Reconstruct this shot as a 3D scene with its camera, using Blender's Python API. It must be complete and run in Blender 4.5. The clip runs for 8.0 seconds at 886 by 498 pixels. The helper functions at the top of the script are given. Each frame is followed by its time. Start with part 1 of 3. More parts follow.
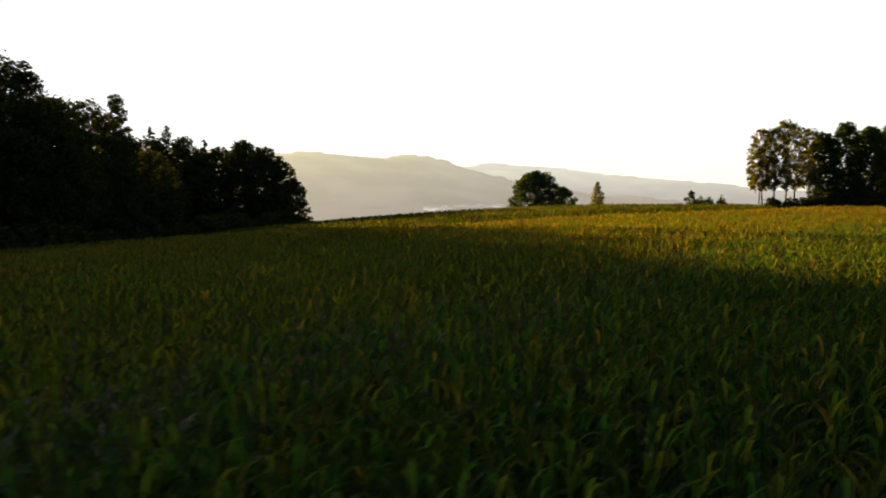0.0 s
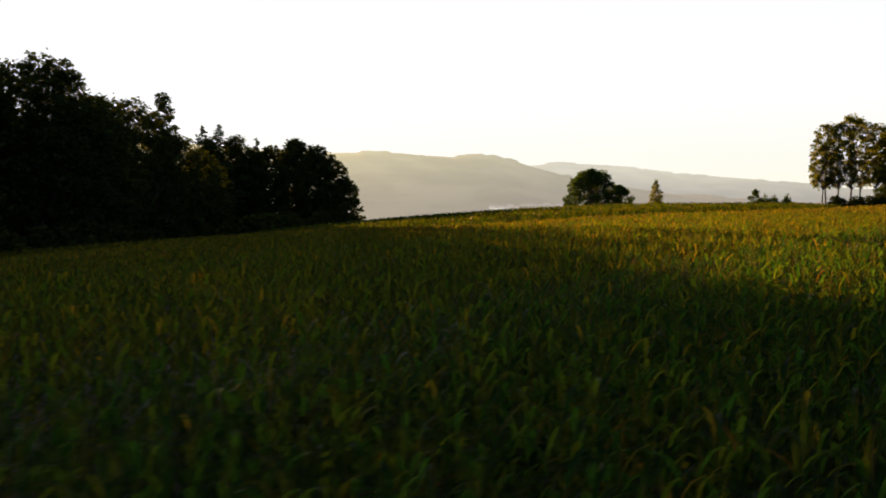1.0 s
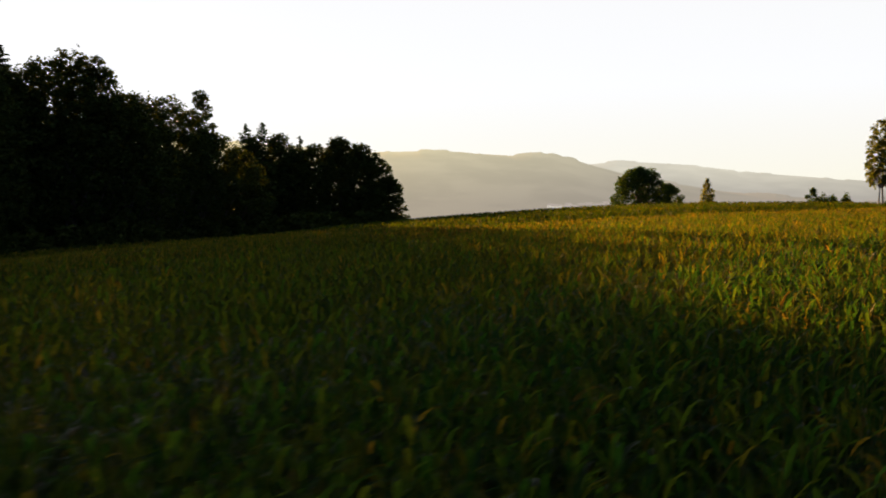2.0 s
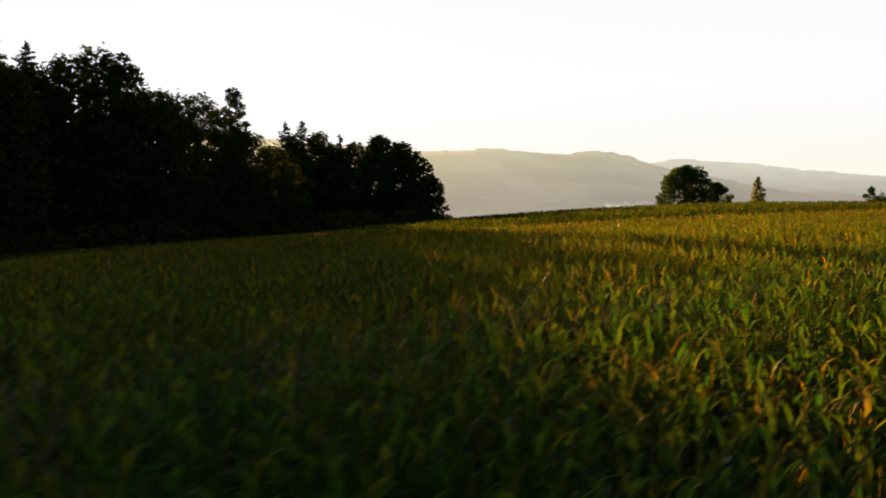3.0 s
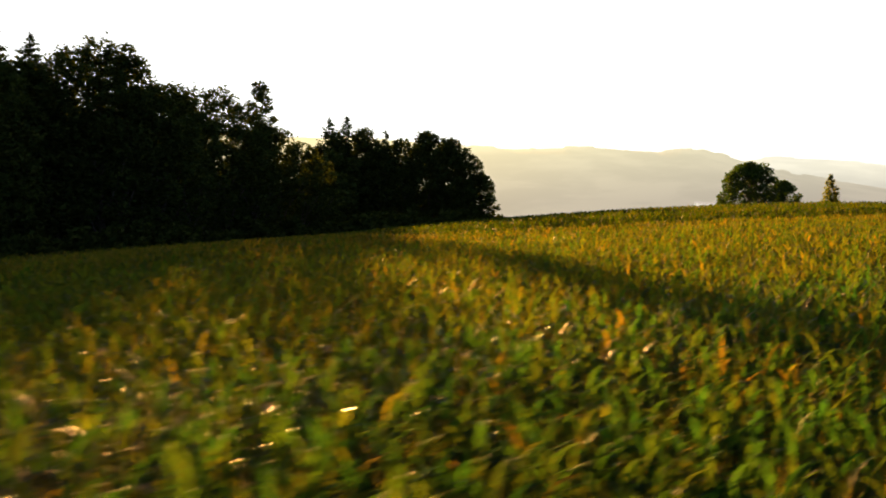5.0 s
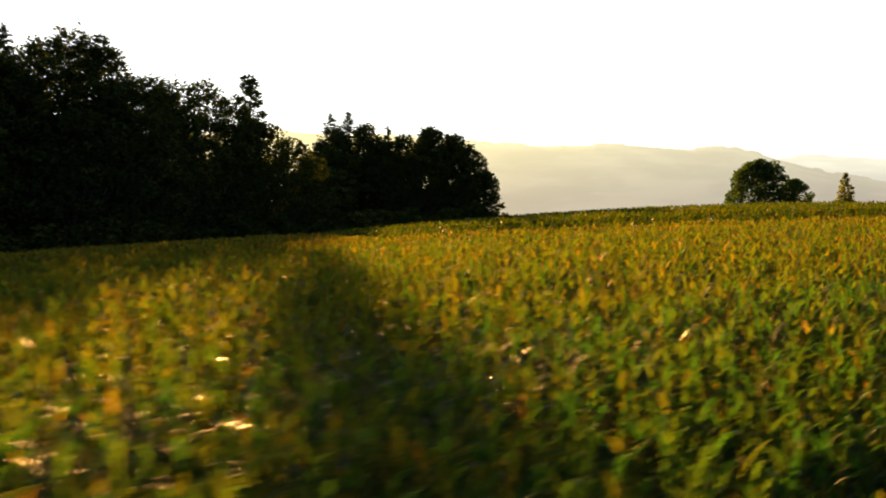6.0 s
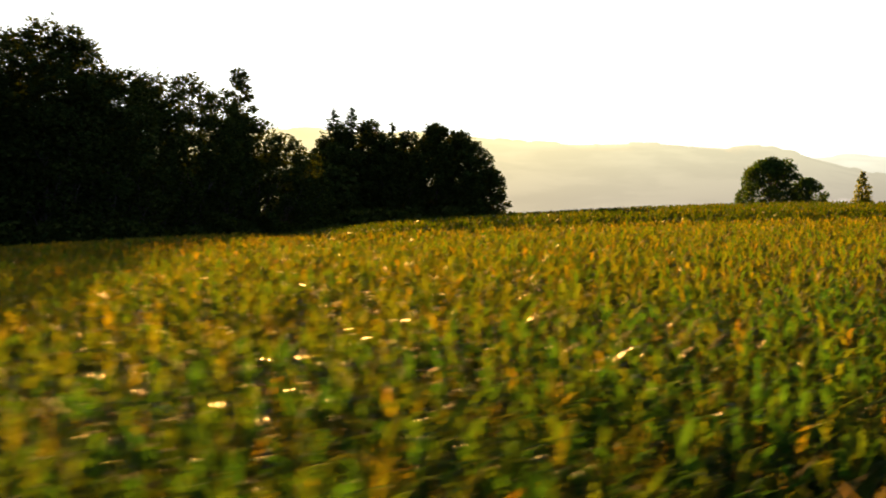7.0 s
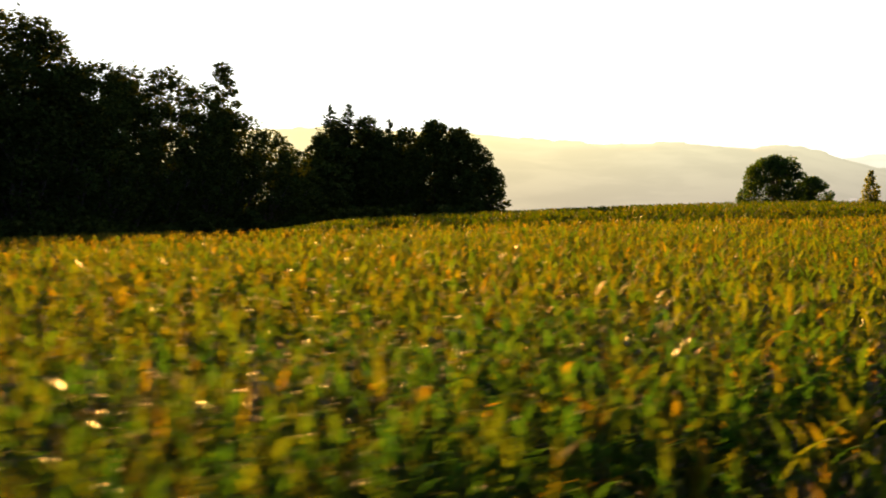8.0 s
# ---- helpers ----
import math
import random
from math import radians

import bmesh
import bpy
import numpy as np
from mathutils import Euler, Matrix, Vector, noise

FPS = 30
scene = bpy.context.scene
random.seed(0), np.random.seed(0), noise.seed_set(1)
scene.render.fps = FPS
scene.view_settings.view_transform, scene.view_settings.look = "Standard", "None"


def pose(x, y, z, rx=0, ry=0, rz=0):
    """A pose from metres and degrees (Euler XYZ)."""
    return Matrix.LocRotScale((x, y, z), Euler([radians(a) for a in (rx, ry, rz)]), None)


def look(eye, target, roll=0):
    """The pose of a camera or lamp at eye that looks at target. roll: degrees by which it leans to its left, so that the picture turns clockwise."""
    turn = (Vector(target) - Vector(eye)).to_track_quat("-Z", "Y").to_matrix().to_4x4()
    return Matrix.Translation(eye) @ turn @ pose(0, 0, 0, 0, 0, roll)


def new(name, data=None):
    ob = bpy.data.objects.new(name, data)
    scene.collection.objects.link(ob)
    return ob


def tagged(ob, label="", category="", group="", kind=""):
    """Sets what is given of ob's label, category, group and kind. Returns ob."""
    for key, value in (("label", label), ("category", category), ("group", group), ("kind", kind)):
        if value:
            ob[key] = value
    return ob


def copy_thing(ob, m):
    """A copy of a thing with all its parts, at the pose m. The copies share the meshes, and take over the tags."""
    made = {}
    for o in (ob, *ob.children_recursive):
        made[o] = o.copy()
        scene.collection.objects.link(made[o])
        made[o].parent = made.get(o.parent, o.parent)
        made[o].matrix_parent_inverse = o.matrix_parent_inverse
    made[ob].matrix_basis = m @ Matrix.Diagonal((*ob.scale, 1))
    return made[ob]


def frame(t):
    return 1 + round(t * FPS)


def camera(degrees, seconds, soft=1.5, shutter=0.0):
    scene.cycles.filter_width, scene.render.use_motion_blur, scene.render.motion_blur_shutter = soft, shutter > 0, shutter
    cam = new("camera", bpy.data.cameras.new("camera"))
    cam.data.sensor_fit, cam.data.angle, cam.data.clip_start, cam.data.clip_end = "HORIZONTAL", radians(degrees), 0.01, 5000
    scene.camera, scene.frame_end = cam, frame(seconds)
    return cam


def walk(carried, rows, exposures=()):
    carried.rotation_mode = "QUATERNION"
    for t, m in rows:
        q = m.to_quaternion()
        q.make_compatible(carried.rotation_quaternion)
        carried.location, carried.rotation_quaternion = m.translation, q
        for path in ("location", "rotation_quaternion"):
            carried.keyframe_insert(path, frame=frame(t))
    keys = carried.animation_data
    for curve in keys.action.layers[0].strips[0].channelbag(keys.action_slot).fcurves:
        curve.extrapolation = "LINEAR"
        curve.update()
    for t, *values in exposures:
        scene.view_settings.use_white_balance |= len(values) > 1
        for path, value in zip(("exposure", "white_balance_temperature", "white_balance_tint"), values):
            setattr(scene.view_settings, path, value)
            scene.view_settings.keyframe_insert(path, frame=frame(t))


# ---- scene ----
# ---------------------------------------------------------------- camera
cam = camera(43.8, 8.0, soft=1.8, shutter=0.55)
ROWS = [  # seconds, x, y, z, yaw, pitch, roll
    (0.0, 0.00, 0.00, 0.00, 0.00, -3.10, -0.20),
    (0.5, 1.98, 2.99, -0.07, 1.79, -3.11, -0.21),
    (1.0, 4.00, 6.21, -0.11, 3.55, -3.14, -0.27),
    (1.5, 5.84, 9.21, -0.13, 5.09, -3.17, -0.30),
    (2.0, 7.83, 12.49, -0.13, 6.69, -3.19, -0.30),
    (3.5, 13.70, 23.82, -0.14, 11.32, -3.22, -0.40),
    (4.0, 15.80, 28.21, -0.15, 12.83, -3.21, -0.43),
    (4.5, 17.68, 32.55, -0.15, 13.77, -3.23, -0.39),
    (6.0, 25.26, 46.74, -0.10, 16.23, -3.43, -0.15),
    (6.5, 27.92, 51.58, -0.13, 17.18, -3.48, 0.02),
    (7.0, 30.59, 56.32, -0.26, 18.10, -3.51, 0.08),
    (7.5, 33.11, 60.87, -0.39, 18.90, -3.54, 0.11),
    (8.0, 35.40, 64.98, -0.54, 19.52, -3.55, 0.26),
]


def cam_pose(x, y, z, yaw, pitch, roll):
    ahead = Vector((-math.sin(radians(yaw)) * math.cos(radians(pitch)),
                    math.cos(radians(yaw)) * math.cos(radians(pitch)), math.sin(radians(pitch))))
    return look(Vector((x, y, z)), Vector((x, y, z)) + ahead, roll)


EXPOSURES = [  # seconds, stops, kelvin, tint
    (0.0, 2.3, 6500, 10), (0.5, 2.1, 6500, 10), (1.0, 2.15, 6500, 10), (1.5, 2.45, 6500, 10), (2.0, 2.1, 6500, 10), (3.3, 2.1, 6500, 11),
    (3.6, 2.25, 6550, 11), (4.0, 2.5, 6600, 9), (4.5, 2.6, 6650, 8), (6.0, 2.68, 6750, 6), (8.0, 2.75, 6900, 5)]
walk(cam, [(r[0], cam_pose(*r[1:])) for r in ROWS], EXPOSURES)

# ---------------------------------------------------------------- light
SUN_AZ, SUN_EL = 26.6, 6.2          # degrees left of +y, degrees up
world = bpy.data.worlds.new("morning_sky")
scene.world = world
world.use_nodes = True
wn = world.node_tree.nodes
sky = wn.new("ShaderNodeTexSky")
sky.sky_type = "NISHITA"
sky.sun_disc = False
sky.sun_elevation, sky.sun_rotation = radians(SUN_EL), radians(-SUN_AZ)
sky.air_density, sky.dust_density, sky.ozone_density = 0.1, 0.04, 1.0
wn["Background"].inputs["Strength"].default_value = 0.05
# bright mist lies round the whole horizon and thins out upwards
wl = world.node_tree.links
w_dir = wn.new("ShaderNodeTexCoord")
w_sep = wn.new("ShaderNodeSeparateXYZ")
wl.new(w_dir.outputs["Generated"], w_sep.inputs[0])
w_mist = wn.new("ShaderNodeValToRGB")
for e, (p, v) in zip((w_mist.color_ramp.elements[0], w_mist.color_ramp.elements[1], w_mist.color_ramp.elements.new(0.17)),
                     ((0.0, 0.92), (0.22, 0.0), (0.17, 0.88))):
    e.position, e.color = p, (v, v, v, 1)
wl.new(w_sep.outputs["Z"], w_mist.inputs["Fac"])
w_mix = wn.new("ShaderNodeMix")
w_mix.data_type = "RGBA"
# the mist scatters forwards: bright towards the sun, dull on the far side
w_dot = wn.new("ShaderNodeVectorMath")
w_dot.operation = "DOT_PRODUCT"
wl.new(w_dir.outputs["Generated"], w_dot.inputs[0])
w_dot.inputs[1].default_value = (-math.sin(radians(SUN_AZ)), math.cos(radians(SUN_AZ)), 0)
w_fwd = wn.new("ShaderNodeMapRange")
w_fwd.inputs["From Min"].default_value, w_fwd.inputs["From Max"].default_value = 0.42, 0.66
w_fwd.inputs["To Min"].default_value, w_fwd.inputs["To Max"].default_value = 0.06, 1.0
wl.new(w_dot.outputs["Value"], w_fwd.inputs["Value"])
w_amt = wn.new("ShaderNodeMath")
w_amt.operation = "MULTIPLY"
wl.new(w_mist.outputs["Color"], w_amt.inputs[0])
wl.new(w_fwd.outputs["Result"], w_amt.inputs[1])
wl.new(w_amt.outputs[0], w_mix.inputs[0])
wl.new(sky.outputs["Color"], w_mix.inputs[6])
w_tint = wn.new("ShaderNodeValToRGB")
for e, (p, c) in zip(w_tint.color_ramp.elements, ((0.0, (4.7, 4.4, 3.4, 1)), (0.09, (5.0, 4.98, 4.9, 1)))):
    e.position, e.color = p, c
wl.new(w_sep.outputs["Z"], w_tint.inputs["Fac"])
wl.new(w_tint.outputs["Color"], w_mix.inputs[7])
wl.new(w_mix.outputs[2], wn["Background"].inputs["Color"])

sun_dir = Vector((-math.sin(radians(SUN_AZ)) * math.cos(radians(SUN_EL)),
                  math.cos(radians(SUN_AZ)) * math.cos(radians(SUN_EL)), math.sin(radians(SUN_EL))))
sun = new("sun", bpy.data.lights.new("sun", "SUN"))
sun.data.energy, sun.data.angle, sun.data.color = 5.0, radians(0.5), (1.0, 0.47, 0.11)
sun.matrix_world = look(sun_dir * 500, Vector((0, 0, 0)))

# ---------------------------------------------------------------- materials
rng = np.random.default_rng(7)


def material(name):
    m = bpy.data.materials.new(name)
    m.use_nodes = True
    n, l = m.node_tree.nodes, m.node_tree.links
    return m, n, l, n["Principled BSDF"]


def ramp(n, stops):
    r = n.new("ShaderNodeValToRGB")
    el = r.color_ramp.elements
    while len(el) < len(stops):
        el.new(0.5)
    for e, (p, c) in zip(el, stops):
        e.position, e.color = p, (*c, 1)
    return r


def noise_tex(n, l, scale, detail=4, coord="Object"):
    c = n.new("ShaderNodeTexCoord")
    t = n.new("ShaderNodeTexNoise")
    t.inputs["Scale"].default_value, t.inputs["Detail"].default_value = scale, detail
    l.new(c.outputs[coord], t.inputs["Vector"])
    return t


def mixed(n, l, a, b, fac, mode="MIX"):
    m = n.new("ShaderNodeMix")
    m.data_type, m.blend_type = "RGBA", mode
    for sock, v in ((m.inputs[6], a), (m.inputs[7], b), (m.inputs[0], fac)):
        if isinstance(v, (int, float)):
            sock.default_value = v
        elif isinstance(v, tuple):
            sock.default_value = (*v, 1)
        else:
            l.new(v, sock)
    return m.outputs[2]


def leaf_material(name, stops, clear=0.55, rough=0.42, patch=0.35, spots=14.0, spread="island", glow=(2.85, 2.2, 0.26), gloss=0.09, ripple=0.6):
    """Thin leaves: each one its own tint, patches over the stand, light shining through."""
    m, n, l, p = material(name)
    if spread == "island":
        rnd = n.new("ShaderNodeNewGeometry").outputs["Random Per Island"]
    else:
        rnd = n.new("ShaderNodeObjectInfo").outputs["Random"]
    big = noise_tex(n, l, 0.12, 3)
    fine = noise_tex(n, l, spots, 5)
    add = n.new("ShaderNodeMath")
    add.operation = "MULTIPLY_ADD"
    l.new(big.outputs["Fac"], add.inputs[0])
    add.inputs[1].default_value = patch
    l.new(rnd, add.inputs[2])
    sub = n.new("ShaderNodeMath")
    sub.operation = "SUBTRACT"
    l.new(add.outputs[0], sub.inputs[0])
    sub.inputs[1].default_value = patch * 0.5
    r = ramp(n, stops)
    l.new(sub.outputs[0], r.inputs["Fac"])
    shade = ramp(n, [(0.3, (0.6, 0.6, 0.55)), (0.7, (1.2, 1.15, 1.0))])
    l.new(fine.outputs["Fac"], shade.inputs["Fac"])
    col = mixed(n, l, r.outputs["Color"], shade.outputs["Color"], 1.0, "MULTIPLY")
    l.new(col, p.inputs["Base Color"])
    # only some leaves are waxy enough to glint
    wax = n.new("ShaderNodeMath")
    wax.operation = "MULTIPLY"
    l.new(rnd, wax.inputs[0])
    wax.inputs[1].default_value = 7.31
    part_of = n.new("ShaderNodeMath")
    part_of.operation = "FRACT"
    l.new(wax.outputs[0], part_of.inputs[0])
    dull = ramp(n, [(0.0, (0.85,) * 3), (0.7, (0.75,) * 3), (1.0, (rough,) * 3)])
    l.new(part_of.outputs[0], dull.inputs["Fac"])
    l.new(dull.outputs["Color"], p.inputs["Roughness"])
    p.inputs["Specular IOR Level"].default_value = gloss
    if ripple:
        # veins and ripples break the shine into small glints
        vein = noise_tex(n, l, 80.0, 2)
        bump = n.new("ShaderNodeBump")
        bump.inputs["Strength"].default_value, bump.inputs["Distance"].default_value = ripple, 0.012
        l.new(vein.outputs["Fac"], bump.inputs["Height"])
        l.new(bump.outputs["Normal"], p.inputs["Normal"])
    tr = n.new("ShaderNodeBsdfTranslucent")
    warm = mixed(n, l, col, glow, 1.0, "MULTIPLY")
    l.new(warm, tr.inputs["Color"])
    mx = n.new("ShaderNodeMixShader")
    mx.inputs[0].default_value = clear
    l.new(p.outputs[0], mx.inputs[1])
    l.new(tr.outputs[0], mx.inputs[2])
    l.new(mx.outputs[0], n["Material Output"].inputs["Surface"])
    return m


MAIZE = [(0.0, (0.0043, 0.0202, 0.0105)), (0.45, (0.0066, 0.0218, 0.0100)), (0.82, (0.0112, 0.0252, 0.0090)),
         (0.96, (0.019, 0.029, 0.0090)), (1.0, (0.036, 0.032, 0.014))]
M_MAIZE = leaf_material("maize_leaf", MAIZE, rough=0.32, glow=(7.4, 5.5, 0.9), gloss=0.08, ripple=1.0)
M_MAIZE_FAR = leaf_material("maize_leaf_dull", [(0.0, (0.0066, 0.0205, 0.0100)), (0.45, (0.0100, 0.0222, 0.0095)), (0.82, (0.0158, 0.0252, 0.0090)),
                                                (0.96, (0.024, 0.028, 0.0095)), (1.0, (0.036, 0.032, 0.014))], rough=0.5, glow=(7.9, 6.0, 0.9), gloss=0.035, ripple=0)
M_MAIZE_PLANT = leaf_material("maize_leaf_single", MAIZE, spread="object", rough=0.32, glow=(7.4, 5.5, 0.9), gloss=0.08, ripple=1.0)
M_MAIZE_GREEN = leaf_material("maize_leaf_green", [(0.0, (0.012, 0.036, 0.008)), (0.6, (0.024, 0.048, 0.009)), (1.0, (0.044, 0.058, 0.012))], 0.4, rough=0.5, gloss=0.04)
M_TASSEL = leaf_material("maize_tassel", [(0.0, (0.034, 0.043, 0.011)), (0.6, (0.056, 0.060, 0.015)), (1.0, (0.105, 0.084, 0.034))], 0.5, 0.8, glow=(2.9, 2.5, 0.5))
M_STALK = leaf_material("maize_stalk", [(0.0, (0.07, 0.09, 0.02)), (1.0, (0.16, 0.13, 0.04))], 0.05, 0.5)
M_BROAD = leaf_material("broad_leaf", [(0.0, (0.020, 0.035, 0.008)), (0.6, (0.040, 0.060, 0.012)), (1.0, (0.07, 0.085, 0.02))], 0.1, 0.8, 0.3, 2.0, glow=(2.2, 2.1, 0.3), gloss=0.03, ripple=0)
M_OAK = leaf_material("oak_leaf", [(0.0, (0.022, 0.046, 0.012)), (0.6, (0.040, 0.068, 0.018)), (1.0, (0.064, 0.084, 0.024))], 0.3, 0.8, 0.3, 2.0, glow=(1.7, 2.1, 0.4), gloss=0.03, ripple=0)
M_BIRCH = leaf_material("birch_leaf", [(0.0, (0.044, 0.056, 0.017)), (0.6, (0.068, 0.076, 0.023)), (1.0, (0.095, 0.098, 0.03))], 0.55, 0.8, 0.3, 2.0, glow=(2.2, 2.4, 0.5), gloss=0.03, ripple=0)
M_NEEDLE = leaf_material("spruce_needle", [(0.0, (0.012, 0.026, 0.010)), (1.0, (0.035, 0.05, 0.015))], 0.1, 0.8, 0.3, 2.0, glow=(1.7, 2.1, 0.4), gloss=0.03, ripple=0)


def bark_material(name, dark, light):
    m, n, l, p = material(name)
    t = noise_tex(n, l, 3.0, 6)
    r = ramp(n, [(0.35, dark), (0.7, light)])
    l.new(t.outputs["Fac"], r.inputs["Fac"])
    l.new(r.outputs["Color"], p.inputs["Base Color"])
    p.inputs["Roughness"].default_value = 0.9
    b = n.new("ShaderNodeBump")
    b.inputs["Strength"].default_value = 0.6
    l.new(t.outputs["Fac"], b.inputs["Height"])
    l.new(b.outputs["Normal"], p.inputs["Normal"])
    return m


M_BARK = bark_material("bark", (0.03, 0.022, 0.015), (0.10, 0.075, 0.05))
M_BIRCHBARK = bark_material("pale_bark", (0.04, 0.036, 0.03), (0.26, 0.23, 0.19))


def ground_material():
    m, n, l, p = material("soil_and_grass")
    t = noise_tex(n, l, 1.5, 8)
    b = noise_tex(n, l, 0.02, 4)
    r = ramp(n, [(0.3, (0.018, 0.014, 0.010)), (0.7, (0.05, 0.038, 0.024))])
    g = ramp(n, [(0.3, (0.02, 0.035, 0.008)), (0.7, (0.05, 0.06, 0.016))])
    l.new(t.outputs["Fac"], r.inputs["Fac"])
    l.new(t.outputs["Fac"], g.inputs["Fac"])
    f = ramp(n, [(0.4, (0, 0, 0)), (0.55, (1, 1, 1))])
    l.new(b.outputs["Fac"], f.inputs["Fac"])
    l.new(mixed(n, l, r.outputs["Color"], g.outputs["Color"], f.outputs["Color"]), p.inputs["Base Color"])
    p.inputs["Roughness"].default_value = 0.95
    bp = n.new("ShaderNodeBump")
    bp.inputs["Strength"].default_value = 0.5
    l.new(t.outputs["Fac"], bp.inputs["Height"])
    l.new(bp.outputs["Normal"], p.inputs["Normal"])
    return m


M_GROUND = ground_material()


def hill_material(name, near, low, high, amount):
    """Far hills: woods and meadows; kilometres of lit morning haze painted on as emission."""
    m, n, l, p = material(name)
    t = noise_tex(n, l, 0.009, 7)
    far = n.new("ShaderNodeMapping")
    far.inputs["Scale"].default_value = (1.0, 0.8, 1.6)
    l.new(t.inputs["Vector"].links[0].from_socket, far.inputs["Vector"])
    l.new(far.outputs["Vector"], t.inputs["Vector"])
    r = ramp(n, [(0.44, near), (0.5, (0.06, 0.07, 0.035)), (0.58, (0.14, 0.13, 0.06))])
    l.new(t.outputs["Fac"], r.inputs["Fac"])
    l.new(r.outputs["Color"], p.inputs["Base Color"])
    p.inputs["Roughness"].default_value = 1.0
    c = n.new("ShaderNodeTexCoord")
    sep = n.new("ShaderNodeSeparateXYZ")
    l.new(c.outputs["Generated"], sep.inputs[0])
    # painted haze, paler towards the crest
    haze_glow = ramp(n, [(0.15, low), (0.75, high)])
    l.new(sep.outputs["Z"], haze_glow.inputs["Fac"])
    # the painted haze is brighter and warmer on the sun's side
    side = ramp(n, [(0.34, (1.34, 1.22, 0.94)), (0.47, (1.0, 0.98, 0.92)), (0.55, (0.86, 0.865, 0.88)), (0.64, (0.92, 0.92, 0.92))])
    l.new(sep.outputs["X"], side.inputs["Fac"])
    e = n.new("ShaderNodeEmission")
    l.new(mixed(n, l, haze_glow.outputs["Color"], side.outputs["Color"], 1.0, "MULTIPLY"), e.inputs["Color"])
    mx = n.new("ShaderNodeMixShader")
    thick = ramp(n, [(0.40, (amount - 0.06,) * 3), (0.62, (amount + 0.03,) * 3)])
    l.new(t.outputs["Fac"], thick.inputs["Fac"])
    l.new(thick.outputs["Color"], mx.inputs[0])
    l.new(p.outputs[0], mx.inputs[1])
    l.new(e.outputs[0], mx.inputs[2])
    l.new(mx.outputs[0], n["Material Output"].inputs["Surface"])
    return m


# emissive haze colours: at the foot, at the crest, and their share
M_HILL = hill_material("haze_glow_hill", (0.03, 0.05, 0.02), (0.110, 0.097, 0.079), (0.162, 0.148, 0.107), 0.90)
M_HILL_FAR = hill_material("haze_glow_far_hill", (0.05, 0.06, 0.04), (0.124, 0.116, 0.102), (0.190, 0.179, 0.146), 0.95)


# ---------------------------------------------------------------- mesh helpers
def mesh_from(name, verts, faces, mats, index=None, smooth=False):
    """One mesh from numpy arrays; faces all have the same count of corners."""
    me = bpy.data.meshes.new(name)
    verts = np.asarray(verts, np.float32)
    faces = np.asarray(faces, np.int32)
    k = faces.shape[1]
    me.vertices.add(len(verts))
    me.vertices.foreach_set("co", verts.ravel())
    me.loops.add(faces.size)
    me.loops.foreach_set("vertex_index", faces.ravel())
    me.polygons.add(len(faces))
    me.polygons.foreach_set("loop_start", np.arange(0, faces.size, k, dtype=np.int32))
    for m in mats:
        me.materials.append(m)
    if index is not None:
        me.polygons.foreach_set("material_index", np.asarray(index, np.int32))
    me.polygons.foreach_set("use_smooth", np.full(len(faces), smooth))
    me.update(calc_edges=True)
    return me


def empty(name, at):
    e = new(name)
    e.location = at
    return e


def child(name, me, parent, label="", at=None):
    o = new(name, me)
    o.parent = parent
    if at is not None:
        o.matrix_basis = at
    if label:
        o["label"] = label
    return o


class Soup:
    """Collects pieces of quads into one mesh."""

    def __init__(self):
        self.v, self.f, self.m, self.n = [], [], [], 0

    def add(self, v, f, mat=0):
        self.v.append(v)
        self.f.append(f + self.n)
        self.m.append(np.full(len(f), mat))
        self.n += len(v)

    def mesh(self, name, mats, smooth=False):
        return mesh_from(name, np.concatenate(self.v), np.concatenate(self.f), mats, np.concatenate(self.m), smooth)


def tube(points, radii, sides=6):
    """A tapered tube of quads along points."""
    pts = np.asarray(points, float)
    n = len(pts)
    d = np.gradient(pts, axis=0)
    d /= np.linalg.norm(d, axis=1)[:, None] + 1e-9
    ref = np.where(np.abs(d[:, 2:3]) > 0.9, np.array([[1.0, 0, 0]]), np.array([[0, 0, 1.0]]))
    a = np.cross(d, ref)
    a /= np.linalg.norm(a, axis=1)[:, None] + 1e-9
    b = np.cross(d, a)
    th = np.linspace(0, 2 * np.pi, sides, endpoint=False)
    ring = a[:, None] * np.cos(th)[None, :, None] + b[:, None] * np.sin(th)[None, :, None]
    v = (pts[:, None] + ring * np.asarray(radii)[:, None, None]).reshape(-1, 3)
    i, j = np.meshgrid(np.arange(n - 1), np.arange(sides), indexing="ij")
    k = (j + 1) % sides
    f = np.stack([i * sides + j, i * sides + k, (i + 1) * sides + k, (i + 1) * sides + j], -1).reshape(-1, 4)
    return v, f


# ---------------------------------------------------------------- ground
def canopy(x, y):
    """Height of the crop's top over the rolling field."""
    x, y = np.asarray(x, float), np.asarray(y, float)
    u = np.clip(14 + 0.1 * y - x, 0, 130)
    z = -2.5 - 0.0025 * (np.clip(y, -60, 300) - 20) - 0.0035 * np.clip(y - 60, 0, 240) - 6.6 * (u / 95) ** 1.7
    # the field rises to a low shoulder along the forest
    z = z + 1.35 * np.exp(-((y - 153) / 17) ** 2) * np.clip((u - 62) / 36, 0, 1)
    fall = np.clip(y - 235, 0, None)
    z = z - np.where(fall < 60, 0.00075 * fall ** 2, 2.7 + 0.09 * (fall - 60)) * np.clip((x + 45) / 50, 0.12, 1)
    return z


CROP = 2.2


def border_y(x):
    """The track that parts the two crops."""
    return np.interp(x, [-60, -22, -6, 0, 28, 60, 120], [215, 170, 138, 128, 158, 200, 275])


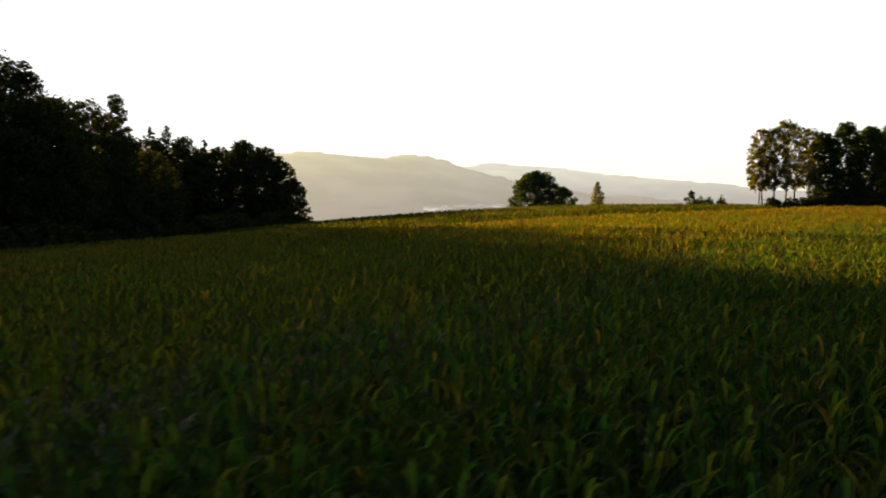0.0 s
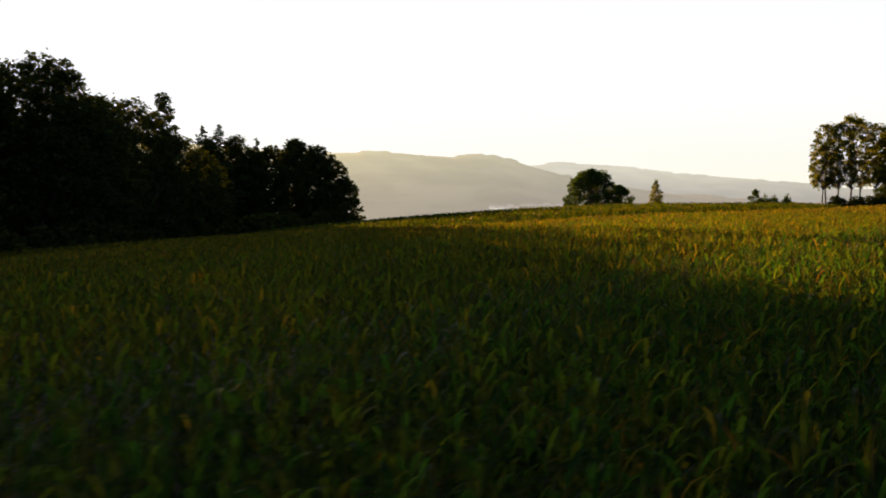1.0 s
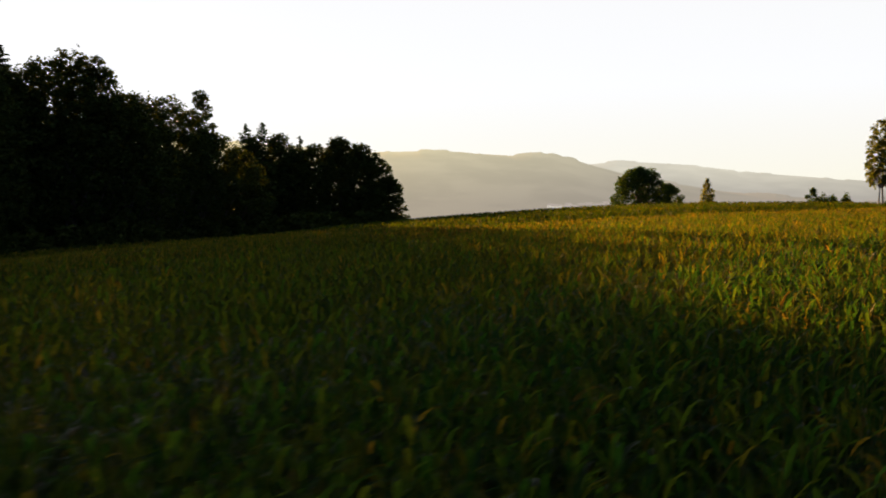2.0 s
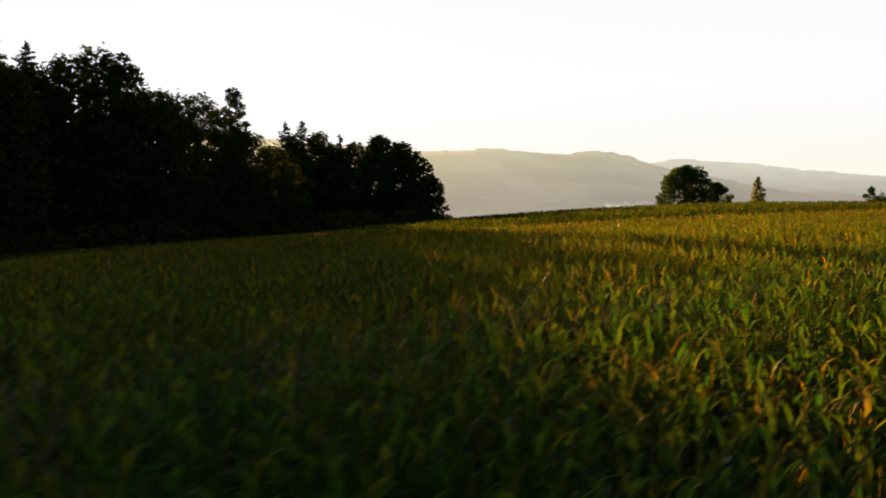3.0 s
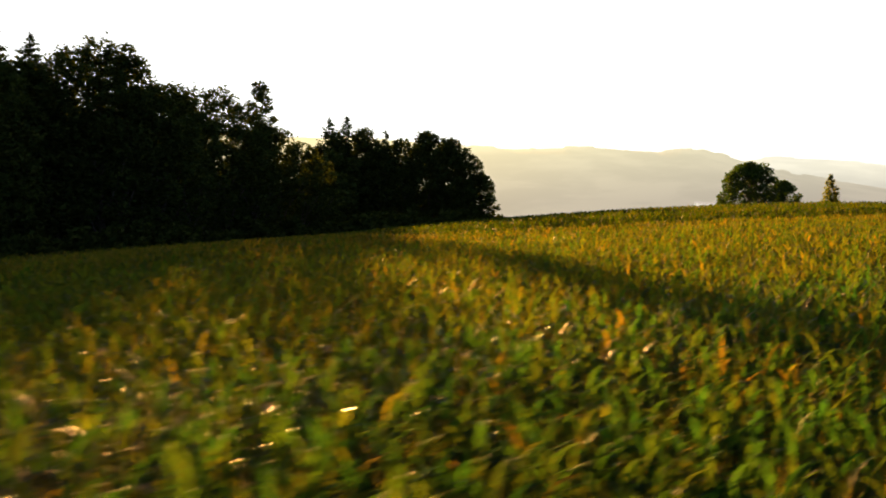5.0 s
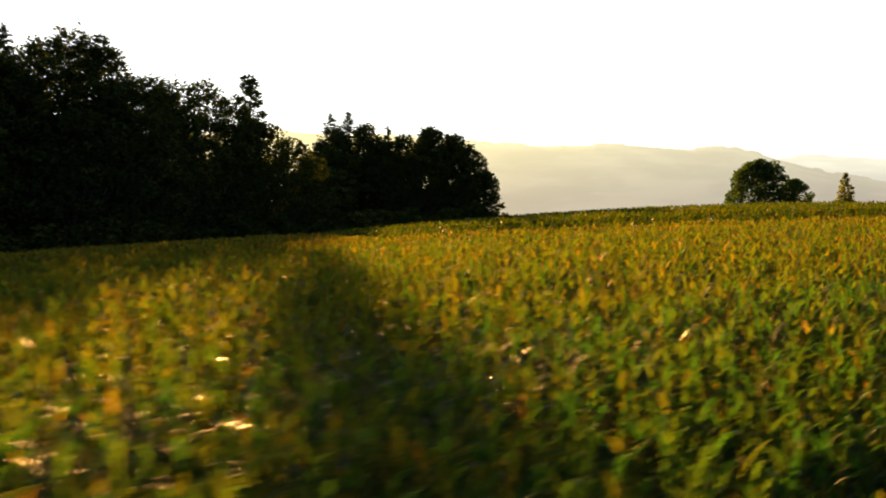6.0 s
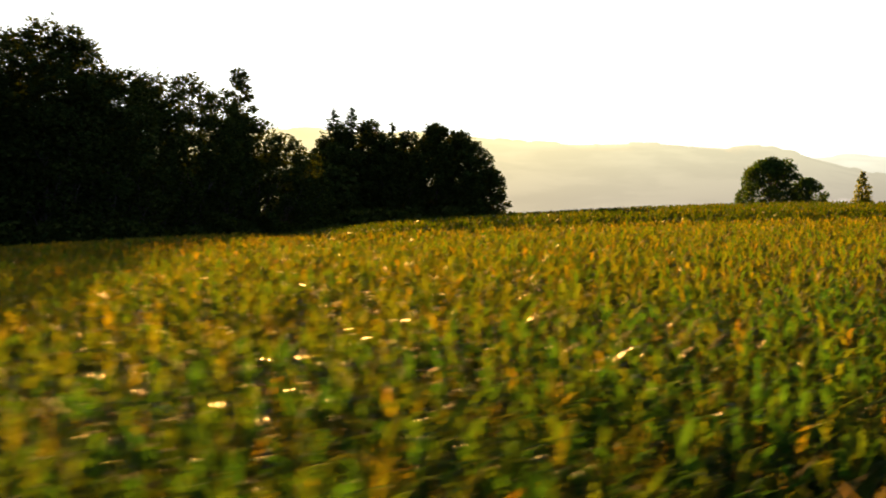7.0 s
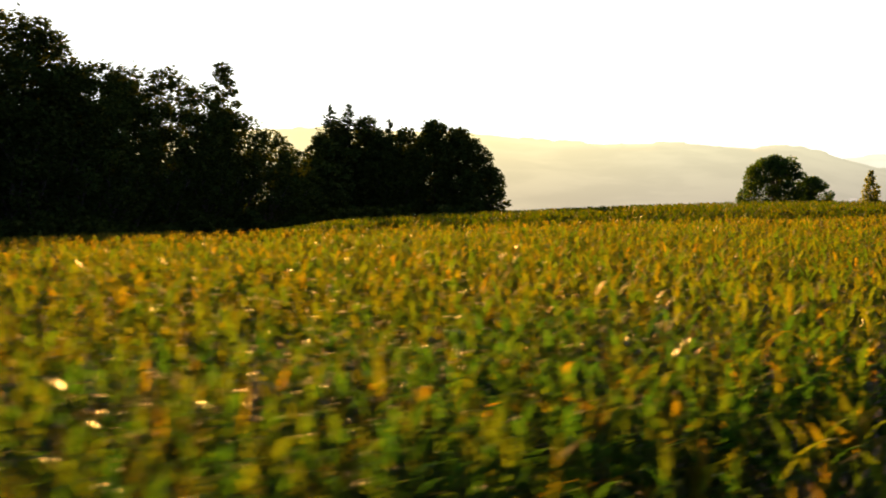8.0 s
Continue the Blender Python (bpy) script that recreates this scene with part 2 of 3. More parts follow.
def ground_z(x, y):
    x, y = np.asarray(x, float), np.asarray(y, float)
    r = np.hypot(x - 10, y - 120)
    w = np.clip((r - 260) / 500, 0, 1)
    w = w * w * (3 - 2 * w)
    dip = 0.75 * np.exp(-((y - border_y(x)) / 13.0) ** 2) * np.clip((70 - x) / 25, 0, 1)
    return (np.maximum(canopy(x, y), -40) - CROP - dip) * (1 - w) - 48 * w


def build_ground():
    na = 120
    rad = np.concatenate([[0.0], np.linspace(3, 300, 75), np.geomspace(320, 4700, 26)])
    th = np.linspace(0, 2 * np.pi, na, endpoint=False)
    X = 10 + rad[:, None] * np.sin(th)[None]
    Y = 120 + rad[:, None] * np.cos(th)[None]
    Z = ground_z(X, Y)
    v = np.stack([X, Y, Z], -1).reshape(-1, 3)
    i, j = np.meshgrid(np.arange(len(rad) - 1), np.arange(na), indexing="ij")
    k = (j + 1) % na
    f = np.stack([i * na + j, (i + 1) * na + j, (i + 1) * na + k, i * na + k], -1).reshape(-1, 4)
    ob = new("ground", mesh_from("ground", v, f, [M_GROUND], smooth=True))
    tagged(ob, "brown soil and grass of gently rolling farmland", "ground", kind="structure")


build_ground()


def hills(name, prof, r0, r1, r2, mat, label, bumps, seed):
    """A long ridge: prof gives bearing (degrees right of +y) and the elevation of its skyline from the field."""
    az = np.radians(np.linspace(-46, 40, 900))
    el = np.interp(np.degrees(az), [p[0] for p in prof], [p[1] for p in prof])
    g = np.random.default_rng(seed)
    rough = np.zeros_like(az)
    for k in range(7):
        fr = 14 * 1.9 ** k
        rough += np.sin(az * fr + g.uniform(0, 6.28)) * bumps * 0.72 ** k
    rr = np.linspace(r0, r1, 16).tolist() + [r2]
    rows = []
    for i, r in enumerate(rr):
        s = (r - r0) / (r1 - r0)
        lift = (s * s * (3 - 2 * s)) ** 0.8 if s <= 1 else 0.3
        top = np.tan(np.radians(el)) * r1 + rough * (1 if s > 0.9 else 0.4) * 6
        w = 25 * np.sin(az * 31 + i) * (s < 0.95)
        z = -52 + (top + 52) * lift
        if 0.85 < s <= 1:
            # woods stand along the skyline in blocks
            wood = np.clip(6 * np.sin(az * 63 + seed) + 4 * np.sin(az * 151 + 1) + 2.5 * np.sin(az * 377), 0, 4) * 0.8
            z = z + wood + g.uniform(0, 1.0, len(az)) * (wood > 1)
        rows.append(np.stack([np.sin(az) * (r + w), np.cos(az) * (r + w), z], -1))
    v = np.concatenate(rows)
    n = len(az)
    i, j = np.meshgrid(np.arange(len(rr) - 1), np.arange(n - 1), indexing="ij")
    f = np.stack([i * n + j, i * n + j + 1, (i + 1) * n + j + 1, (i + 1) * n + j], -1).reshape(-1, 4)
    tagged(new(name, mesh_from(name, v, f, [mat], smooth=True)), label, "hills", kind="structure")


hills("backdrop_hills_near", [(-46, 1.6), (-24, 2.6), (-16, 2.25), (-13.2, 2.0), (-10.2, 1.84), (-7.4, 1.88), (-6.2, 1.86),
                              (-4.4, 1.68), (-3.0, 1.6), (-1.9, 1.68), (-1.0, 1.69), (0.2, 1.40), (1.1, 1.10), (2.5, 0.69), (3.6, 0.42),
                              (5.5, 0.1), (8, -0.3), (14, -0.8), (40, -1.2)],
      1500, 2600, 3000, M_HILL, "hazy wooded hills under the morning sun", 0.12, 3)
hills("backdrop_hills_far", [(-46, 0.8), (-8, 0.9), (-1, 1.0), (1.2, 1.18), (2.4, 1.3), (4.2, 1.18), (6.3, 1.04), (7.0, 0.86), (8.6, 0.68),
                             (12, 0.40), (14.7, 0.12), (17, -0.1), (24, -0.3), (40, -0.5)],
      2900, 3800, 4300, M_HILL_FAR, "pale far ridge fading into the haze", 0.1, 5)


# ---------------------------------------------------------------- trees
def cards(centres, size, g, flat=0.4):
    """Small bent leaf sprays (two quads each) with random turns round the given centres."""
    n = len(centres)
    s = size * g.uniform(0.6, 1.35, n)
    d = g.normal(size=(n, 3))
    d[:, 2] *= flat
    d /= np.linalg.norm(d, axis=1)[:, None]
    r = g.normal(size=(n, 3))
    w = np.cross(d, r)
    w /= np.linalg.norm(w, axis=1)[:, None] + 1e-9
    up = np.cross(w, d)
    a = (d * s[:, None])
    b = (w * (s * 0.42)[:, None])
    c = (up * (s * 0.18)[:, None])
    P = np.stack([centres - a, centres - 0.1 * a + b + c, centres + a, centres + 0.15 * a - b + c * 0.5], 1)
    return P.reshape(-1, 3), np.arange(n * 4).reshape(n, 4)


def lobes_to_cards(lobes, per_m2, size, g, shell=0.35):
    """Leaf sprays through the shells of ellipsoid lobes (x, y, z, rx, rz)."""
    out = []
    for x, y, z, rx, rz in lobes:
        rx, rz = rx * 0.97, rz * 0.97
        n = max(12, int(per_m2 * 4 * math.pi * (rx * rx * 0.6 + rx * rz * 0.4)))
        d = g.normal(size=(n, 3))
        d /= np.linalg.norm(d, axis=1)[:, None]
        k = 1 - shell * g.random(n) ** 1.5
        # uneven outline: the shell swells and caves in
        bump = 1 + 0.16 * np.sin(d[:, 0] * 5.1 + x * 3) * np.sin(d[:, 1] * 4.3 + y) + 0.12 * np.sin(d[:, 2] * 7.7 + d[:, 0] * 6 + z) + 0.07 * np.sin(d[:, 1] * 15 + d[:, 2] * 13 + x)
        k = k * bump
        # leafy twigs that reach out of the shell
        m = max(4, n // 40)
        td = g.normal(size=(m, 3))
        td /= np.linalg.norm(td, axis=1)[:, None]
        tk = g.uniform(0.9, 1.02, m)
        c = np.stack([x + td[:, 0] * rx * tk, y + td[:, 1] * rx * tk, z + td[:, 2] * rz * tk], 1)
        c2 = np.array([x, y, z]) + (c - np.array([x, y, z])) * 0.88
        out.append((c[:, None] + g.normal(size=(m, 5, 3)) * size * 0.5).reshape(-1, 3))
        out.append((c2[:, None] + g.normal(size=(m, 5, 3)) * size * 0.6).reshape(-1, 3))
        out.append(np.stack([x + d[:, 0] * rx * k, y + d[:, 1] * rx * k, z + d[:, 2] * rz * k], 1))
    return np.concatenate(out)


def limbs(soup, lobes, h0, r0, g, sides=5):
    """A tapered trunk, and a limb with its twigs to each lobe; returns the limbs one by one."""
    top = max(l[2] for l in lobes)
    cx = sum(l[0] for l in lobes) / len(lobes)
    cy = sum(l[1] for l in lobes) / len(lobes)
    hs = np.linspace(0, 1, 9)
    wob = np.stack([np.sin(hs * 5 + g.uniform(0, 6)) * 0.25 * hs + cx * hs ** 2,
                    np.sin(hs * 4 + g.uniform(0, 6)) * 0.25 * hs + cy * hs ** 2, hs * top * 0.9], 1)
    v, f = tube(wob, r0 * (1.15 - hs) ** 0.8 + 0.02, sides + 2)
    soup.add(v, f)
    out = []
    for l in lobes:
        limb = Soup()
        s = min(0.85, max(h0, l[2] * 0.7) / (top * 0.9 + 1e-6) * g.uniform(0.5, 0.85))
        s = max(s, min(0.8, h0 * 1.05 / (top * 0.9 + 1e-6)))
        st = np.array([np.interp(s, hs, wob[:, k]) for k in range(3)])
        en = np.array(l[:3]) + g.normal(size=3) * 0.2
        t = np.linspace(0, 1, 5)[:, None]
        mid = st * (1 - t) + en * t + np.array([0, 0, 1.0]) * (t * (1 - t)) * 1.2 + g.normal(size=(5, 3)) * 0.12 * (t * (1 - t) * 4)
        limb.add(*tube(mid, np.linspace(r0 * 0.42, 0.04, 5), sides))
        for _ in range(3):
            e2 = en + g.uniform(-1, 1, 3) * np.array([l[3], l[3], l[4]]) * 0.7
            limb.add(*tube(np.linspace(mid[3], e2, 4), np.linspace(0.07, 0.02, 4), 4))
        out.append(limb)
    return out


def boughs(lobes, count, size, g):
    """Sprays of leaves along boughs that reach past the crown and break its outline."""
    out = []
    outer = lobes[1:]
    half = np.mean([l[2] for l in lobes])
    for _ in range(count):
        x, y, z, rx, rz = outer[g.integers(0, len(outer))]
        d = np.array([x, y, 0.0]) / (math.hypot(x, y) + 0.3) + g.normal(size=3) * np.array([0.55, 0.55, 0.35])
        d[2] += g.uniform(-0.1, 0.75) if z > half else g.uniform(-0.25, 0.3)
        d /= np.linalg.norm(d)
        reach = g.uniform(1.02, 1.26)
        for t in np.linspace(0.5, 1.0, 7):
            at = np.array([x, y, z]) + d * np.array([rx, rx, rz]) * reach * t + np.array([0, 0, -0.35]) * t ** 3
            out.append(at + g.normal(size=(int(15 - 9 * t), 3)) * np.array([1, 1, 0.5]) * size * (1.35 - 0.85 * t))
    return np.concatenate(out)


def dome_lobes(height, width, base, size, n, g):
    """Many small lobes over a broad dome that reaches almost to the ground, with a dense heart."""
    out = [(0, 0, base + (height - base) * 0.45, width * 0.3, (height - base) * 0.36)]
    for i in range(n):
        a = i * 2.39996
        s = (i + 0.5) / n
        c = 1 - s ** 1.2
        r = size * g.uniform(0.7, 1.25)
        swell = 1 + 0.10 * math.sin(3 * a + 1) + 0.08 * math.sin(5 * s * 3.1 + a)
        d = max(0.0, width * 0.5 * math.sqrt(max(0.0, 1 - c ** 3)) * swell - r * 0.8)
        z = base + (height - base) * c * g.uniform(0.93, 1.05)
        out.append((math.cos(a) * d, math.sin(a) * d, min(height - r * 0.7, max(base + r * 0.4, z)), r, r * g.uniform(0.7, 0.95)))
    return out


def column_lobes(height, width, base, n, g):
    """Small lobes along an upright stem, narrowing to a pointed top."""
    out = [(0, 0, base + (height - base) * 0.4, width * 0.2, (height - base) * 0.3)]
    for i in range(n):
        s = (i + 0.5) / n
        a = i * 2.39996 + g.uniform(-0.4, 0.4)
        w = width * 0.5 * min(1.0, 0.55 + 2.2 * s) * (1 - s ** 2.2) ** 0.8
        r = max(0.22, w * g.uniform(0.42, 0.6))
        out.append((math.cos(a) * (w - r * 0.6), math.sin(a) * (w - r * 0.6), base + (height - base) * s, r, r * g.uniform(1.0, 1.5)))
    return out


def broadleaf_lobes(height, width, clear, g, n=16, core=0.36, fine=1.0):
    """Lobes of a rounded crown from the clear stem up."""
    out = []
    ch = height - clear
    out.append((0, 0, clear + ch * 0.5, width * core, ch * core * 1.2))
    for i in range(n):
        a = i * 2.39996 + g.uniform(-0.3, 0.3)
        s = (i + 0.5) / n
        z = clear + ch * (0.10 + 0.84 * s)
        prof = max(0.05, 1 - abs(1.9 * s - 0.85) ** 2.6 / 1.25) ** 0.5
        rr = width * 0.52 * prof
        lr = width * g.uniform(0.17, 0.25) * fine
        d = max(0.0, rr - lr * 0.75)
        z = min(z, height - lr * 0.9 - 0.3 * d * d / (width + 1e-6))
        out.append((math.cos(a) * d, math.sin(a) * d, z, lr, lr * g.uniform(0.75, 1.0)))
    out.append((g.uniform(-0.5, 0.5), 0, height - width * 0.17, width * 0.24, width * 0.17))
    return out


def place_tree(name, label, category, group, at, bark, leaf, wood, crown, limb_parts=()):
    x, y = at
    root = empty(name, (x, y, float(ground_z(x, y))))
    trunk = child("trunk", wood.mesh("trunk", [bark], smooth=True), root)
    for limb in limb_parts:
        child("limb", limb.mesh("limb", [bark], smooth=True), trunk)
    v, f = crown
    child("crown", mesh_from("crown", v, f, [leaf]), root)
    tagged(root, label, category, group)
    return root


def broadleaf(x, y, top, width, clear=2.5, leaf=None, bark=None, dens=3.4, size=0.5, n=26, stem=0.018, label="", group="", name="broadleaf_tree", seed=1, shell=0.4, core=0.38, fine=0.85, ragged=26, form=None, open_crown=False):
    g = np.random.default_rng(seed)
    h = top - 0.5 - float(ground_z(x, y))
    lobes = form(h, g) if form else broadleaf_lobes(h, width, clear, g, n, core, fine)
    wood = Soup()
    parts = limbs(wood, lobes[:1 + n // 2], clear, max(0.12, h * stem), g)
    if not open_crown:
        for limb in parts:
            wood.add(np.concatenate(limb.v), np.concatenate(limb.f))
    v1, f1 = cards(lobes_to_cards(lobes, dens, size, g, shell), size, g)
    v2, f2 = cards(boughs(lobes, ragged, size * 0.7, g), size * 0.62, g)
    crown = np.concatenate([v1, v2]), np.concatenate([f1, f2 + len(v1)])
    return place_tree(name, label, "tree", group, (x, y), bark or M_BARK, leaf or M_BROAD, wood,
                      crown, parts if open_crown else ())


def conifer(x, y, top, width, clear=1.0, dens=1.0, label="", group="", seed=1, size=0.36):
    """Whorls of drooping boughs on a straight stem."""
    g = np.random.default_rng(seed)
    h = top - float(ground_z(x, y))
    wood = Soup()
    v, f = tube(np.stack([np.zeros(8), np.zeros(8), np.linspace(0, h, 8)], 1), np.linspace(h * 0.014, 0.03, 8), 7)
    wood.add(v, f)
    pts = []
    z = clear
    while z < h - 0.4:
        s = (z - clear) / (h - clear)
        reach = width * 0.5 * min(1.0, (1 - s) * 2.3) ** 0.8 * g.uniform(0.7, 1.2) + 0.12
        for k in range(g.integers(5, 8)):
            a = g.uniform(0, 2 * math.pi)
            L = reach * g.uniform(0.7, 1.1)
            z1 = z + g.uniform(-0.3, 0.3)
            droop = g.uniform(0.2, 0.5)
            t = np.linspace(0, 1, 5)
            bend = np.stack([np.cos(a) * L * t, np.sin(a) * L * t, z1 - droop * L * t + 0.28 * L * t ** 2.5], 1)
            v, f = tube(bend, np.linspace(0.06, 0.015, 5), 3)
            wood.add(v, f)
            m = max(5, int(L * 8 * dens))
            tt = g.uniform(0.15, 1.0, m)
            p = np.stack([np.cos(a) * L * tt, np.sin(a) * L * tt, z1 - droop * L * tt + 0.28 * L * tt ** 2.5], 1)
            pts.append(p + g.normal(size=(m, 3)) * np.array([0.2, 0.2, 0.1]))
        z += 0.62 + 0.4 * (1 - s)
    pts.append(np.stack([g.normal(size=14) * 0.06, g.normal(size=14) * 0.06, h - g.uniform(0, 1.6, 14)], 1))
    return place_tree("spruce_tree", label, "tree", group, (x, y), M_BARK, M_NEEDLE, wood, cards(np.concatenate(pts), size, g, 0.5))


def shrub(x, y, top, width, leaf=None, label="", group="", seed=1, dens=8.0, size=0.35, name="shrub"):
    g = np.random.default_rng(seed)
    h = max(1.0, top - float(ground_z(x, y)))
    lobes = []
    for i in range(7):
        a = i * 2.4 + g.uniform(-0.4, 0.4)
        d = width * 0.3 * math.sqrt((i + 0.3) / 7)
        r = width * g.uniform(0.2, 0.28)
        lobes.append((math.cos(a) * d, math.sin(a) * d, h * g.uniform(0.45, 0.75), r, h * g.uniform(0.25, 0.4)))
    wood = Soup()
    for l in lobes:
        v, f = tube(np.linspace((l[0] * 0.2, l[1] * 0.2, 0), l[:3], 4), np.linspace(0.07, 0.02, 4), 4)
        wood.add(v, f)
    return place_tree(name, label, "shrub", group, (x, y), M_BARK, leaf or M_BROAD, wood, cards(lobes_to_cards(lobes, dens, size, g, 0.5), size, g))


FOREST = "trees of the forest edge"
DARK = "dark broadleaf tree of a dense forest edge against the low sun"
# x, y, top, crown width: the tall near stand
for i, (x, y, top, w) in enumerate([
        (-84.0, 198.0, 23.6, 14), (-79.4, 197.5, 24.6, 13.5), (-77.0, 200.0, 24.2, 12), (-76.0, 202.8, 22.4, 10.4), (-75.1, 205.2, 18.4, 9.8),
        (-73.0, 204.0, 17.6, 12), (-75.0, 212.5, 18.5, 13), (-75.5, 221.0, 18.7, 13), (-74.0, 229.5, 19.2, 12),
        (-72.0, 237.0, 17.0, 11), (-68.5, 245.5, 12.6, 11), (-66.5, 253.0, 9.6, 11), (-66.0, 260.5, 6.2, 10),
        # the tree at (-88.3, 200) is filler against sun leaking through
        (-90.5, 197.5, 20.6, 11), (-88.3, 200.0, 22.8, 12), (-76.5, 252.0, 8.0, 11), (-75.0, 262.0, 6.0, 11), (-82.0, 257.0, 7.0, 12), (-80.5, 203.0, 21.0, 13), (-79.0, 208.0, 17.5, 12), (-80.0, 226.0, 17.5, 12),
        (-70.0, 208.0, 12.5, 10), (-71.5, 217.0, 13.5, 10), (-71.0, 225.5, 13.0, 10), (-69.0, 234.0, 11.5, 10), (-69.5, 240.5, 13.5, 9)]):
    broadleaf(x, y, top, w, 3.0, dens=3.0, size=0.42, n=18, ragged=30, label=DARK, group=FOREST, seed=20 + i)
# the slender crown that stands over the rest
broadleaf(-72.6, 246.7, 22.0, 6.2, 9.5, dens=7, n=30, size=0.4, core=0.2, label="slender tall tree rising over the forest edge", group=FOREST, seed=41)
for i, (x, y, top, w) in enumerate([(-94.8, 191.9, 26.4, 14), (-93.4, 199.8, 26.0, 14), (-97.5, 196.5, 22.4, 11)]):
    conifer(x, y, top, w, 3, label="dark pointed spruce above the forest", group=FOREST, seed=50 + i)
# the lower stand behind, which ends at the open valley
for i, (x, y, top, w) in enumerate([(-88.0, 319.0, 11.0, 10), (-83.8, 316.3, 18.2, 14), (-79.2, 317.2, 18.7, 14), (-68.7, 318.5, 14.6, 9)]):
    conifer(x, y, top, w, 2, label="dark spruce in the lower forest stand", group=FOREST, seed=60 + i)
for i, (x, y, top, w) in enumerate([(-74.6, 317.5, 16.2, 11), (-64.5, 319.5, 13.0, 12), (-58.0, 322.3, 15.0, 13), (-52.0, 322.8, 12.8, 12),
                                    (-47.4, 322.5, 9.0, 11), (-44.0, 322.0, 3.4, 9), (-95.5, 330.0, 6.5, 10), (-81.5, 315.0, 15.0, 9), (-86.5, 316.0, 12.0, 9), (-69.5, 315.5, 12.0, 11), (-61.0, 327.0, 12.5, 12), (-54.5, 328.5, 12.0, 12), (-76.5, 323.0, 13.5, 11), (-83.0, 323.0, 13.0, 11)]):
    broadleaf(x, y, top, w, 1.0, dens=3.0, size=0.48, n=24, ragged=50, label="dark broadleaf tree of the lower forest stand", group=FOREST, seed=70 + i)
# inner rows that close the wood, added to keep the low sun out
g = np.random.default_rng(5)
for i in range(26):
    t = i / 25
    y = 165 + 175 * t
    x = -86 - 9 * g.random() - (4 if y < 240 else 0) + (0 if y < 280 else 12)
    top = 15.5 if y < 236 else (4.0 if y < 300 else 9.0)
    broadleaf(x, y, top + g.uniform(-2, 0.5), 12, 2.0, dens=1.2, size=1.0, n=10, label="dark filler tree inside the forest, added to block the low sun", group=FOREST, seed=100 + i)
# trees mostly out of view; several added to stop sun leaking onto near crop
for i, (x, y, top, w) in enumerate([(-86, 178, 20.5, 12), (-92, 170, 21, 13), (-98, 160, 20, 13), (-83, 172, 12, 10), (-92, 150, 18, 13), (-88, 184, 19, 12), (-88, 191, 21.3, 12), (-82.5, 176, 19.0, 11), (-96, 182, 18, 12), (-85, 193, 18, 11)]):
    broadleaf(x, y, top, w, 2.0, dens=2.4, size=0.55, label=DARK, group=FOREST, seed=140 + i)
# bushes along the foot of the forest
for i in range(34):
    t = i / 33
    y = 160 + 168 * t
    x = np.interp(y, [140, 190, 240, 335], [-80, -66, -62, -36]) - 3.5 + g.uniform(-1, 1)
    shrub(x, y, float(ground_z(x, y)) + g.uniform(4.5, 7.5) * (0.75 if t > 0.95 else 1), g.uniform(6, 8.5), label="dense dark undergrowth at the forest foot",
          group="undergrowth of the forest edge", seed=170 + i, dens=2.8, size=0.65, name="undergrowth_bush")

# free-standing trees on the crest
broadleaf(24.4, 288.0, 5.0, 14.0, 1.2, leaf=M_OAK, dens=8, size=0.3, n=60, shell=0.5, ragged=60, form=lambda h, g: dome_lobes(h, 14.6, 0.4, 1.5, 66, g),
          label="broad round-crowned green tree standing behind the crop", name="oak_tree", seed=201)
broadleaf(31.6, 291.0, 1.0, 7.5, 0.8, leaf=M_OAK, dens=8, size=0.28, n=26, shell=0.6, ragged=26, form=lambda h, g: dome_lobes(h, 8.6, 0.3, 1.1, 32, g),
          label="lower green tree beside the round-crowned one", name="small_tree", seed=202)
broadleaf(42.2, 300.8, 2.2, 3.2, 0.6, leaf=M_BIRCH, dens=9, size=0.26, n=26, shell=0.7, stem=0.01, ragged=16, form=lambda h, g: column_lobes(h, 4.4, 0.5, 30, g),
          label="slim young tree with loose pale foliage", name="young_tree", seed=203)
broadleaf(77.6, 345.0, -0.2, 4.3, 1.0, leaf=M_OAK, dens=10, size=0.3, n=12, stem=0.01, label="small slim tree at the field's end", name="young_tree", seed=204)
for i, (x, y, top, w) in enumerate([(80.4, 343.0, -3.4, 6.0), (83.0, 340.0, -3.8, 6.0), (85.6, 338.0, -3.3, 5.0)]):
    shrub(x, y, top, w, leaf=M_OAK, label="low round bush at the field's end", seed=210 + i, size=0.3, dens=14)
for i, (x, y, top, w) in enumerate([(63.4, 219.2, 12.6, 5.6), (65.2, 217.0, 12.6, 5.6), (67.2, 216.0, 14.0, 6.4), (69.6, 218.2, 13.6, 6.2), (72.6, 218.8, 12.4, 6.0), (62.4, 217.6, 8.8, 4.4),
                                    (75.6, 219.4, 11.6, 7), (79.0, 216.5, 13.4, 7), (83.6, 216.8, 12.6, 8), (88.6, 217, 13.0, 8)]):
    birch = i < 6
    broadleaf(x, y, top, w, 4.8 if birch else 1.0, stem=0.010 if birch else 0.014, core=0.16 if birch else 0.3, leaf=M_BIRCH if birch else M_OAK, bark=M_BIRCHBARK if birch else M_BARK,
              dens=7.5 if birch else 9, size=0.21 if birch else 0.32, n=34 if birch else 30, fine=0.72 if birch else 0.9, ragged=110 if birch else 70,
              label="airy birch with a pale stem in a small grove" if birch else "leafy tree in a small grove", name="birch_tree" if birch else "grove_tree",
              group="grove on the field", open_crown=birch, seed=220 + i, shell=0.95 if birch else 0.5)
